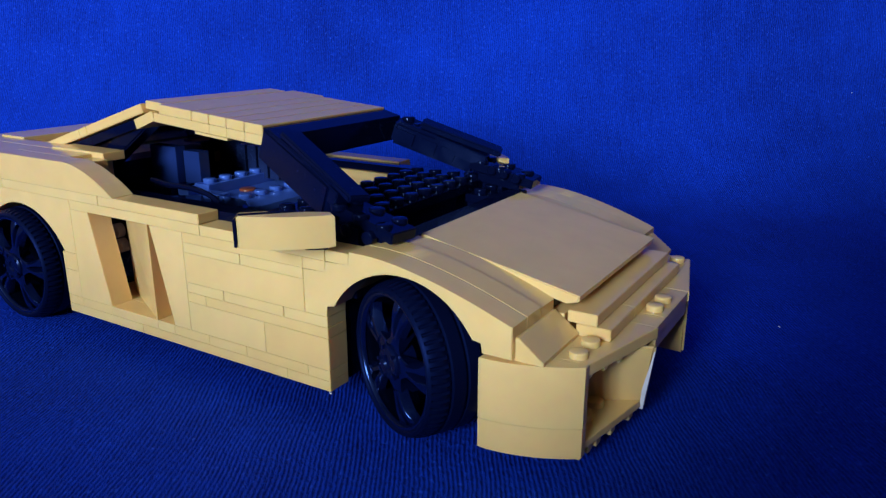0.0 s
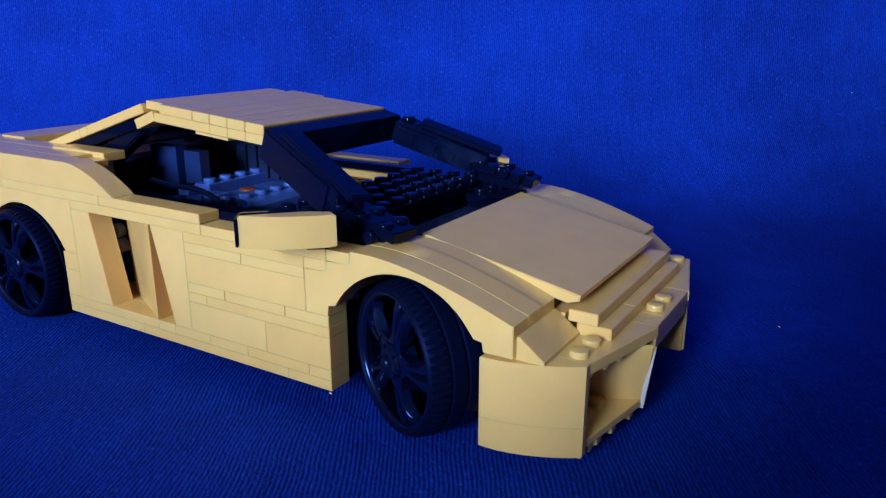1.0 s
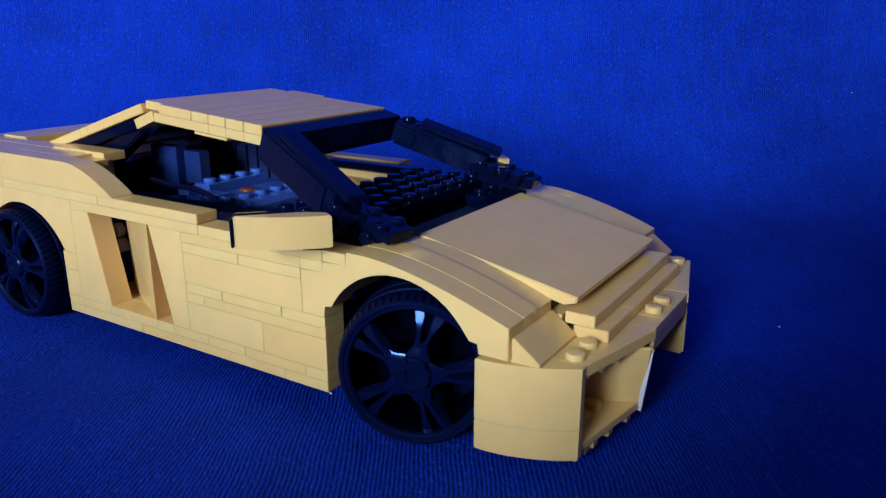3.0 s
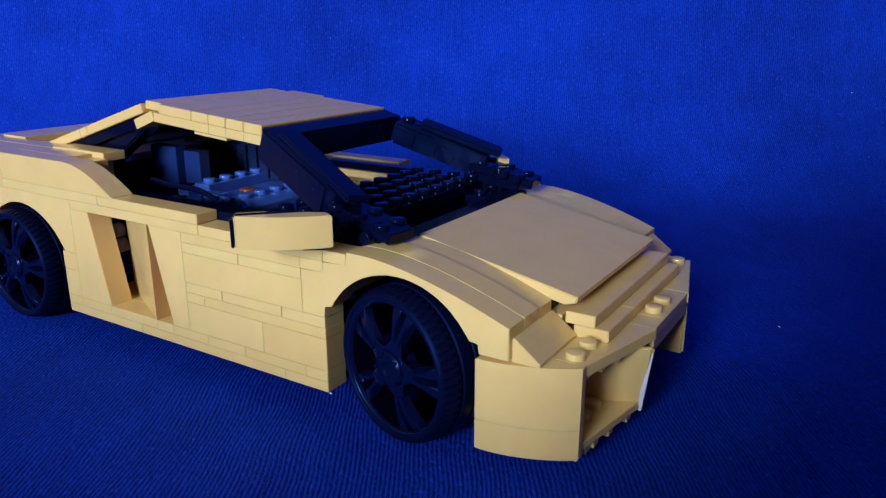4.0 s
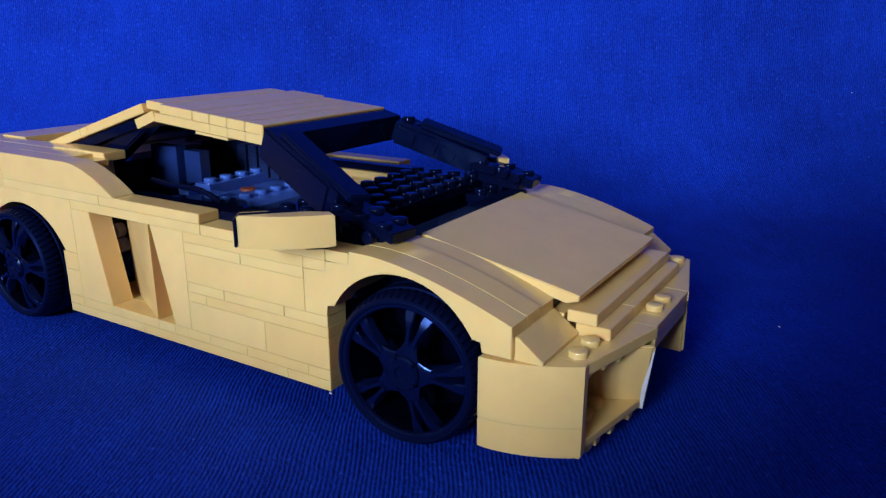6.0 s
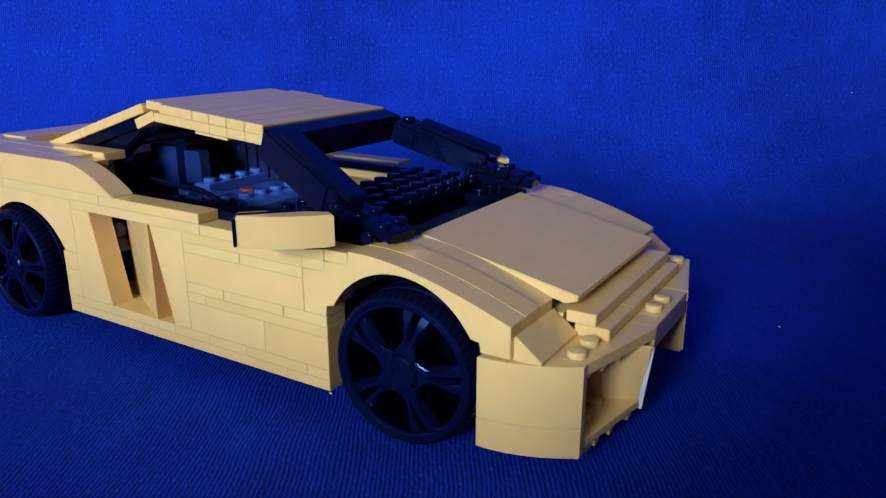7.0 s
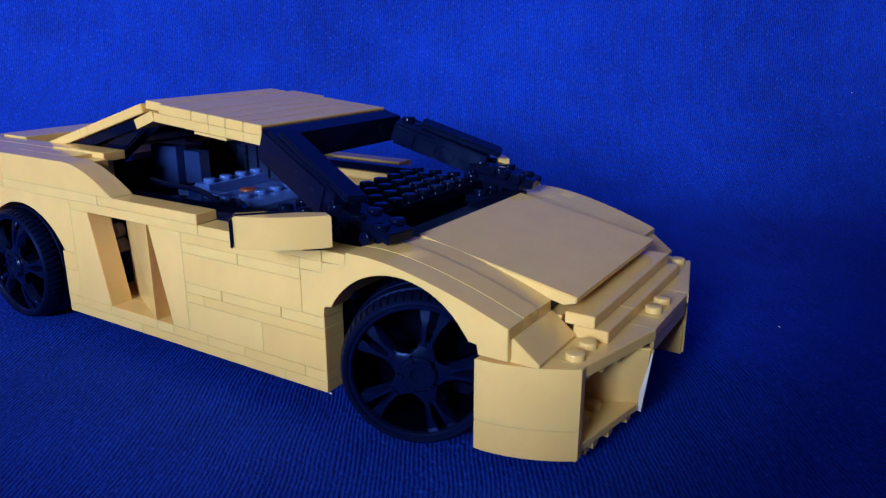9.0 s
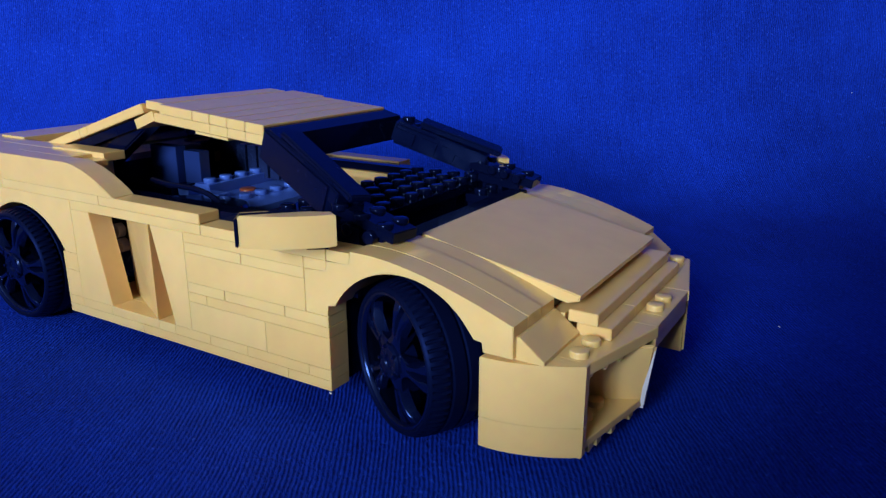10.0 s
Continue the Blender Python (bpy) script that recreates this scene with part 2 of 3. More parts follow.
def shade_wall():
    """Low wall along the front of the support, rising to a higher end; unseen, added to shade the nearest cloth."""
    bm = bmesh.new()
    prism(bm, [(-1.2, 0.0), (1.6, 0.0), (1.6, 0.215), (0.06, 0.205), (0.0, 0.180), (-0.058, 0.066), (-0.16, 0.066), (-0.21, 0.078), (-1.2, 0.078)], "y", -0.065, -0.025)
    ob = new("wall_shade", mesh_of("wall_shade", bm, PLASTER))
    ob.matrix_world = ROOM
    tagged(ob, "added unseen low brown wall shading the cloth, with a higher end", "wall", "", "structure")


shade_wall()
slab("ceiling", -2.62, 1.7, -3.1, 0.72, 2.3, 2.36, "plain cream ceiling", "ceiling", CEILING)

# ---- lint on the cloth ----
def lint():
    """White flecks of lint caught on the cloth."""
    m, nt, bsdf = material("white_lint")
    n = node(nt, "ShaderNodeTexNoise", Scale=4000.0)
    mix = nt.nodes.new("ShaderNodeMix")
    mix.data_type = "RGBA"
    mix.inputs["A"].default_value, mix.inputs["B"].default_value = (0.6, 0.65, 0.8, 1), (0.85, 0.87, 0.9, 1)
    nt.links.new(n.outputs["Fac"], mix.inputs["Factor"])
    nt.links.new(mix.outputs["Result"], bsdf.inputs["Base Color"])
    bsdf.inputs["Roughness"].default_value = 0.8
    first = None
    for u, v, z in LINT:
        at = ROOM @ Matrix.Translation((u, v, z)) @ pose(0, 0, 0, 0, 0, 1000 * u)
        if first is None:
            bm = bmesh.new()
            bmesh.ops.create_icosphere(bm, subdivisions=2, radius=0.00048)
            for vert in bm.verts:
                vert.co = Vector((vert.co.x * 1.3, vert.co.y * 0.6, vert.co.z * 0.5)) * (1 + 0.35 * noise.noise(vert.co * 3000))
            first = new("lint_fleck", mesh_of("lint_fleck", bm, m, True))
            first.matrix_world = at
            tagged(first, "tiny white fleck of lint on blue cloth", "lint", "lint flecks")
        else:
            copy_thing(first, at)


LINT = [(0.1235, 0.2544, 0.0002), (-0.0338, 0.2026, 0.0002), (0.274, 0.5085, 0.0632)]
lint()

# ---- the toy car ----
CAR_REST = Matrix.Translation((0, 0, GROUND))
car = new("toy_car")
car.matrix_world = CAR_REST
tagged(car, "tan and black toy sports car of plastic bricks on blue cloth", "toy car")

GAP = 0.00003
boxes = {}


def piece(name, x0, x1, y0, y1, z0, z1, mat=None, studs=(), label="", parent=None, frame_=None, bev=0.00011, loose=0.0):
    """A rectangular moulded piece; x, y in studs, z in plates. studs: (i, j) cells that carry a stud."""
    mat = mat or TAN
    if name in ("tile", "roof_tile", "cover_panel", "hinge_plate"):
        bev = 0.0002                                  # tiles have softer edges
    w, d, h = (x1 - x0) * S, (y1 - y0) * S, (z1 - z0) * P
    key = (round(w, 6), round(d, 6), round(h, 6), mat.name, tuple(studs), name, loose)
    if key not in boxes:
        bm = bmesh.new()
        add_box(bm, -w / 2 + GAP + loose, w / 2 - GAP - loose, -d / 2 + GAP, d / 2 - GAP, -h / 2 + GAP, h / 2 - GAP, bev)
        for i, j in studs:
            add_stud(bm, -w / 2 + (i + 0.5) * S, -d / 2 + (j + 0.5) * S, h / 2 - GAP)
        boxes[key] = mesh_of(name, bm, mat)
    ob = new(name, boxes[key])
    ob.parent = parent or car
    m = Matrix.Translation(((x0 + x1) / 2 * S, (y0 + y1) / 2 * S, (z0 + z1) / 2 * P))
    ob.matrix_basis = (frame_ @ m) if frame_ else m
    return tagged(ob, label)


def both(name, x0, x1, y0, y1, z0, z1, mat=None, studs=(), label="", loose=0.0):
    """The same piece on both flanks (the car is 14 studs wide)."""
    piece(name, x0, x1, y0, y1, z0, z1, mat, studs, label, loose=loose)
    w = int(round(y1 - y0))
    piece(name, x0, x1, 14 - y1, 14 - y0, z0, z1, mat, tuple((i, w - 1 - j) for i, j in studs), label, loose=loose)


def shaped(name, outline, axis, a, b, mat=None, label="", bev=0.00018, smooth=True, mirror=True, extra=None):
    """A prism piece in car metres, and its mirror image on the far flank."""
    mat = mat or TAN
    sides = (1, -1) if mirror else (1,)
    for s in sides:
        bm = bmesh.new()
        prism(bm, outline, axis, a, b, bev)
        if extra:
            extra(bm)
        if s < 0:
            for v in bm.verts:
                v.co.y = 14 * S - v.co.y
        ob = part(name, bm, mat, car, label, smooth)
    return ob


def beam(name, p, q, w, h, mat, label="", bev=0.0004, lean=Vector((0, 1, 0))):
    """A bar from p to q, w wide (sideways) and h deep."""
    p, q = Vector(p), Vector(q)
    along = (q - p).normalized()
    side = (lean - along * lean.dot(along)).normalized()
    bm = bmesh.new()
    add_box(bm, 0, (q - p).length, -w / 2, w / 2, -h / 2, h / 2, bev)
    m = Matrix((along, side, along.cross(side))).transposed().to_4x4()
    m.translation = p
    bmesh.ops.transform(bm, matrix=m, verts=bm.verts)
    return part(name, bm, mat, car, label)


# -- flank bricks, course by course --
def flank():
    for x0, x1 in ((-15, -10), (-10, -2), (-2, 0)):
        both("plate", x0, x1, 0, 1, 0, 1)
    for x0, x1 in ((-15, -14), (-14, -12), (-12, -9), (-9, -8), (-8, -6), (-6, -4), (-4, -1), (-1, 0)):
        both("plate", x0, x1, 0, 1, 1, 2)
    for x0, x1 in ((-7, -3), (-3, 0)):
        both("brick", x0, x1, 0, 1, 2, 5)
    for x0, x1 in ((-7, -6), (-6, 0)):
        both("plate", x0, x1, 0, 1, 5, 6)
    for x0, x1 in ((-7, -5), (-5, -2), (-2, 0)):
        both("plate", x0, x1, 0, 1, 6, 7, loose=0.00008)
    both("brick", -7, -1, 0, 1, 7, 10)
    piece("brick", -1, 0, 13, 14, 7, 11)
    for x0, x1 in ((-7, -4), (-4, -1)):
        both("plate", x0, x1, 0, 1, 10, 11, loose=0.00007)
    for x0, x1 in ((-7, -1), (-1, 0)):
        both("plate", x0, x1, 0, 1, 11, 12)
    for x0, x1 in ((-14, -6), (-6, -3), (-3, 0), (0, 1)):
        both("plate", x0, x1, 0, 1, 12, 13, loose=0.00008)
    both("tile", -12, -6, 0, 1, 13, 14, loose=0.00008)
    both("plate", -19, -12, 0, 1, 13, 14)
    # inner lining of the flank, dark, and the column ends beside the wheel wells
    piece("brick", -7, -0.05, 1, 2, 0.2, 11.9, BLACK)
    piece("brick", -12, -0.05, 12, 13, 0.2, 12.85)
    # panel behind the rear wheel well edge and the slanted edge of the side vent
    shaped("sloped_brick", [(-11.92 * S, 2 * P), (-12.81 * S, 12 * P), (-14 * S, 12 * P), (-14 * S, 2 * P)], "y", 0.0, 1.0 * S)
    both("brick", -15, -14, 0, 1, 2, 5)
    both("brick", -15, -14, 0, 1, 5, 7)
    # forward edge of the vent
    shaped("sloped_brick", [(-8.9 * S, 12 * P), (-7.96 * S, 2 * P), (-7 * S, 2 * P), (-7 * S, 12 * P)], "y", 0.0, 1.0 * S)
    both("plate", -14, -7, 1, 2.6, 1, 2)
    both("brick", -9.0, -7.0, 1.0, 2.0, 2, 12)


flank()


PINS = ((-0.1098, 0.0276), (-0.1086, 0.0223))


def vent_blade():
    """The upright blade in the side vent, its face turned from the flank inwards and back."""
    t = 0.0016
    for s in (1, -1):
        bm = bmesh.new()
        plan = [(-9.0 * S, 0.0), (-12.75 * S, 1.8 * S), (-12.75 * S, 1.8 * S + t), (-9.0 * S, 1.0 * S)]
        lo = [bm.verts.new((x, y, 2 * P)) for x, y in plan]
        hi = [bm.verts.new((x - (0 if i in (0, 3) else 0.15 * S), y, 12 * P)) for i, (x, y) in enumerate(plan)]
        bm.faces.new(lo), bm.faces.new(hi)
        for i in range(4):
            bm.faces.new((lo[i], lo[(i + 1) % 4], hi[(i + 1) % 4], hi[i]))
        if s < 0:
            for v in bm.verts:
                v.co.y = 14 * S - v.co.y
        part("vent_blade", bm, TAN, car)
    # grey pins on a dark liftarm seen through the slit
    bm = bmesh.new()
    add_box(bm, -15.5 * S, -13.2 * S, 2.55 * S, 3.1 * S, 2.5 * P, 11.8 * P, 0.0004)
    part("liftarm", bm, DARK, car)
    for x, z in PINS:
        bm = bmesh.new()
        revolve(bm, [(0.0, -0.0012), (0.0014, -0.0012), (0.0014, -0.0016), (0.0024, -0.0016), (0.0026, -0.0012), (0.0026, 0.0014), (0.0, 0.0014)], 18)
        ob = part("pin", bm, LIGHT, car, "grey connector pin", True)
        ob.location = (x, 0.0158, z)


vent_blade()


# -- wings (fenders) with wheel arches --
def arc(cx, cz, r, a0, a1, n):
    return [(cx + r * math.cos(radians(a0 + (a1 - a0) * i / n)), cz + r * math.sin(radians(a0 + (a1 - a0) * i / n))) for i in range(n + 1)]


def front_wing():
    top = [(x * S, (13.15 - 3.35 * max(0.0, (x - 1.6) / 5.32) ** 1.6) * P) for x in [1 + 5.92 * i / 22 for i in range(23)]]
    cx, cz, r = 0.0236, 0.0142, 0.0242
    a0 = math.degrees(math.asin((8.1 * P - cz) / r))
    arch = arc(cx, cz, r, a0, 180 - a0, 20)
    for k in range(3):
        low = 7.25 * P if k == 0 else 7.4 * P
        drop, far_drop = (0, -0.03, 0.08)[k] * P, 0.45 * P
        rest = [(6.92 * S, low), (5.92 * S, low), (5.92 * S, 8.1 * P)] + arch + [(0.0, 8.05 * P), (0.0, 12 * P), (1 * S, 12 * P)]
        near = rest
        if k == 0:                                      # the outer arch reaches back over the flank's last stud
            e = 0.00003
            near = rest[:-3] + [(0.0, 8.05 * P), (0.0, 7 * P + e), (-1 * S + e, 7 * P + e), (-1 * S + e, 11 * P - e), (0.0, 11 * P - e), (0.0, 12 * P), (1 * S, 12 * P)]
        shaped("curved_arch_brick", [(x, z - drop) for x, z in top] + near, "y", k * S + GAP, (k + 1) * S - GAP, bev=0.0002, mirror=False)
        shaped("curved_arch_brick", [(x, z - far_drop) for x, z in top] + rest, "y", (13 - k) * S + GAP, (14 - k) * S - GAP, bev=0.00008, mirror=False)
    piece("brick", 0.0, 0.5, 1, 3, 8.1, 12.9, BLACK)
    piece("brick", 0.0, 0.5, 11, 13, 8.1, 12.2)
    both("brick", -1.2, -0.2, 2.02, 3.28, 1.7, 11.9, BLACK)
    both("brick", -0.3, 6.8, 3.3, 4.2, 0.5, 9.5, BLACK)
    both("brick", -0.3, 2.4, 3.05, 4.0, 9.5, 12.0, BLACK)


front_wing()


def rear_wing():
    cx, cz, r = -0.143, 0.009, 0.0279
    a0 = math.degrees(math.asin((7 * P - cz) / r))
    arch = arc(cx, cz, r, 180 - a0, a0, 24)
    line = [(-25 * S, 7 * P)] + arch + [(-14 * S, 7 * P), (-14 * S, 13 * P), (-25 * S, 13 * P)]
    shaped("arch_brick", line, "y", 0.0, 1 * S)
    inner = [(-25 * S, 7 * P)] + arch + [(-15 * S, 7 * P), (-15 * S, 13 * P), (-25 * S, 13 * P)]
    shaped("arch_brick", inner, "y", 1 * S + GAP, 3 * S, TAN)
    both("brick", -25, -19, 0, 3, 13, 16)
    both("brick", -19, -15, 1, 3, 13, 16)
    both("tile", -25, -19, 0, 2, 16, 17)
    both("tile", -19, -15, 1, 2, 16, 17)
    both("tile", -25, -18, 2, 3, 16, 17)
    # curved slope from the shoulder down to the door rail
    prof = [(-19 * S, 17 * P)] + [((-14.0 + 3.0 * t) * S, (17.0 - 2.95 * t ** 1.7) * P) for t in [i / 14 for i in range(15)]] + [(-11 * S, 14 * P), (-19 * S, 14 * P)]
    shaped("curved_slope", prof, "y", 0.0, 1 * S - GAP)
    both("plate", -15, -13.9, 1, 2, 15.6, 16.6)
    both("tile", -18, -14.2, 2, 3.1, 16.2, 17.2)
    both("brick", -25, -22.2, 0, 1, 0.5, 7)


rear_wing()


# -- nose --
def nose():
    # curved corner blocks of the bumper, a low one under a tall one
    for z0, z1 in ((-0.0016, 0.0064), (0.0064, 0.0224)):
        outer = [(0.047 + 0.024 * t, -0.0007 + 0.0079 * t * t) for t in [i / 12 for i in range(13)]]
        plan = outer + [(0.071, 0.0095), (0.060, 0.012), (0.047, 0.012)]
        shaped("curved_bumper_block", plan, "z", z0 + GAP / 2, z1 - GAP / 2, mirror=False, bev=0.00018)
        # the far corner sits a little further back
        shaped("curved_bumper_block", [(x - 0.005, 14 * S - y) for x, y in plan], "z", z0 + GAP, z1 - GAP, mirror=False)
    both("brick", 5.92, 6.9, 0.3, 3, 2, 7.2)
    # headlight slopes
    shaped("slope_brick", [(6.9 * S, 7 * P), (6.9 * S, 8.85 * P), (7.0 * S, 8.85 * P), (7.82 * S, 7.3 * P), (7.82 * S, 7 * P)], "y", 0.25 * S, 3.0 * S)
    # upper wedge plates with two studs each
    def two_studs(bm):
        for y in (1.5, 2.5):
            add_stud(bm, 8.4 * S, y * S, 7 * P)
    shaped("wedge_plate", [(6.0 * S, 0.9 * S), (8.8 * S, 0.9 * S), (9.78 * S, 5.0 * S), (6.0 * S, 5.0 * S)], "z", 6 * P, 7 * P, extra=two_studs)
    for y, x in ((1.6, 8.78), (2.4, 8.97), (3.2, 9.17), (4.0, 9.36), (4.7, 9.5)):
        both("tube", x - 0.22, x - 0.04, y, y + 0.3, 5.2, 6)
    piece("plate", 6.0, 9.75, 5.0, 9.0, 6, 7, TAN, (), "")
    piece("jumper_plate", 8.72, 9.72, 6.0, 8.0, 6.02, 7.02, TAN, ((0, 0), (0, 1)))
    piece("plate", 9.2, 9.72, 5.05, 8.95, 4.9, 6)
    # lower wedge plates of the intakes
    piece("plate", 5.5, 8.2, 9.2, 13.0, -0.2, 0.5)

    def low_studs(bm):
        for y in (2.6, 3.6):
            add_stud(bm, 8.28 * S, y * S, 0.0016)
    shaped("wedge_plate", [(5.5 * S, 0.9 * S), (8.78 * S, 0.9 * S), (9.52 * S, 4.95 * S), (5.5 * S, 4.95 * S)], "z", -0.0006, 0.0016, extra=low_studs, mirror=False)
    for y, x in ((1.1, 8.78), (1.6, 8.86), (2.1, 8.94), (3.0, 9.1), (4.2, 9.3)):
        piece("tube", x - 0.3, x - 0.02, y, y + 0.42, -1.0, -0.15)
    # slanted dividers of the intakes
    def divider(yt, yb, xt, xb, zb, turn):
        bm = bmesh.new()
        t, s = 0.0018, 1
        back = 0.054
        pts = [(back, yb - turn * (xb - back), zb), (xb, yb, zb), (xt, yt, 6 * P), (back, yt - turn * (xt - back), 6 * P)]
        lo = [bm.verts.new(p) for p in pts]
        hi = [bm.verts.new((x, y + s * t, z)) for x, y, z in pts]
        bm.faces.new(lo), bm.faces.new(hi)
        for i in range(4):
            bm.faces.new((lo[i], lo[(i + 1) % 4], hi[(i + 1) % 4], hi[i]))
        bmesh.ops.bevel(bm, geom=bm.edges[:], offset=0.0007, segments=3, affect="EDGES")
        part("intake_divider", bm, TAN, car, "", True)
    divider(0.0345, 0.0392, 0.0795, 0.0762, -0.0016, 0.6)
    divider(0.0745, 0.0745, 0.0775, 0.0775, 0.0014, 0.0)
    # white strip along the near divider's front edge, a painted highlight
    bm = bmesh.new()
    top, low = Vector((0.0797, 0.0339, 0.0182)), Vector((0.0764, 0.0387, -0.0012))
    rows = []
    for t, w in ((0.0, 0.0003), (0.3, 0.0007), (0.65, 0.0013), (1.0, 0.0010)):
        c = top.lerp(low, t)
        rows.append([bm.verts.new(c + Vector((dx, dy, 0))) for dx, dy in ((0, 0), (0, -0.0005), (-w, -0.0005), (-w, 0))])
    for a, b in zip(rows, rows[1:]):
        for k in range(4):
            bm.faces.new((a[k], a[(k + 1) % 4], b[(k + 1) % 4], b[k]))
    bm.faces.new(rows[0]), bm.faces.new(rows[-1])
    part("trim_strip", bm, GLINT, car, "white strip painted as a highlight on the divider's edge")
    # grille bars
    piece("tile", 7.4, 8.4, 3.0, 11.0, 8, 9)
    piece("tile", 7.7, 8.86, 3.0, 5.4, 7, 8)
    piece("tile", 7.7, 8.86, 5.4, 11.0, 7, 8)
    piece("brick", 6.0, 7.3, 3.0, 11.0, 7, 8.6)
    piece("brick", 5.6, 6.3, 1.0, 13.0, 0.55, 5.9)
    for y0, y1 in ((0.9, 2.9), (11.1, 13.1)):
        piece("tile", 7.9, 8.6, y0 + 0.2, y1 - 0.2, 6.2, 7.03)


nose()


def hood():
    """Flat bonnet panel, tilted down to the grille."""
    a, b = Vector((1.85 * S, 0, 13.25 * P)), Vector((7.78 * S, 0, 10.25 * P))
    ang = math.degrees(math.atan2(a.z - b.z, b.x - a.x))
    bm = bmesh.new()
    length = (b - a).length
    prism(bm, [(0, 0), (length, 0), (length, -0.0016), (length - 0.003, -0.0032), (0, -0.0032)], "y", 3.0 * S, 11.0 * S, 0.0003)
    ob = part("bonnet", bm, TAN, car, "large flat tan bonnet panel")
    ob.matrix_basis = Matrix.Translation(a) @ pose(0, 0, 0, 0, ang, 0)
    piece("brick", 2.5, 6.4, 3.0, 11.0, 7.0, 9.6, DARK)


hood()


# -- roof, pillars, rear deck --
def roof():
    lean = math.degrees(math.atan2((22.67 - 21.42) * P, 6.03 * S))
    base = Matrix.Translation((-5.41 * S, 0, 21.42 * P)) @ pose(0, 0, 0, 0, lean, 0)
    cuts = [0, -1, -2, -3, -4, -6.05]
    for b, a in zip(cuts, cuts[1:]):
        y1 = 11.0 if a > -5 else 11.35
        piece("roof_tile", a, b, 3.0, y1, -1, 0, TAN, (), "", None, base, 0.0003, 0.00007)
    for a, b in ((-1, 0), (-2, -1), (-3, -2), (-6.4, -3)):
        piece("roof_plate", a, b, 3.03, 10.97, -2, -1.02, TAN, (), "", None, base)
    piece("roof_plate", -3.9, -2.0, 3.06, 10.94, -2.35, -2.05, TAN, (), "", None, base)
    # hinge strip and the drooping tail of the roof's lower layer
    piece("hinge_plate", -7.15, -6.1, 3.22, 10.85, -0.9, 0.02, TAN, (), "", None, base)
    tail = Matrix.Translation((-11.95 * S, 0, 21.9 * P)) @ pose(0, 0, 0, 0, -20, 0)
    piece("roof_plate", -1.35, 0, 3.03, 10.97, -1.1, 0, TAN, (), "", None, tail)
    # sloping engine cover behind the cabin: three panels end to end
    a, b = Vector((-12.6 * S, 0, 22.6 * P)), Vector((-20.0 * S, 0, 17.0 * P))
    ang = math.degrees(math.atan2(a.z - b.z, b.x - a.x))
    total = (b - a).length / S
    back = Matrix.Translation(b) @ pose(0, 0, 0, 0, math.degrees(math.atan2(-(a.z - b.z), a.x - b.x)), 0)
    for x0, x1 in ((0, total * 0.36), (total * 0.36, total * 0.44), (total * 0.44, total)):
        piece("cover_panel", x0, x1, 3.0, 11.0, -1.05, 0, TAN, (), "", None, back)
    for x0, x1 in ((1.0, 3.2), (3.2, 5.2), (5.2, total - 0.6)):
        piece("cover_plate", x0, x1, 3.25, 10.75, -2.2, -1.15, BLACK, (), "", None, back)
    # dark quarter lights under the cover
    for y in (3.6, 10.3):
        bm = bmesh.new()
        prism(bm, [(-18.6 * S, 16.6 * P), (-13.2 * S, 20.9 * P), (-13.0 * S, 20.2 * P), (-16.2 * S, 15.0 * P), (-18.6 * S, 15 * P)], "y", y * S, y * S + 0.0016)
        part("quarter_light", bm, SMOKE, car, "smoked black quarter window")
    # tail deck
    piece("tile", -24.0, -22.0, 3.0, 11.0, 16.2, 17.2)
    piece("tile", -25.0, -24.0, 1.0, 13.0, 15.5, 17.0)
    piece("plate", -22.0, -18.8, 3.0, 11.0, 15.4, 16.4)


roof()


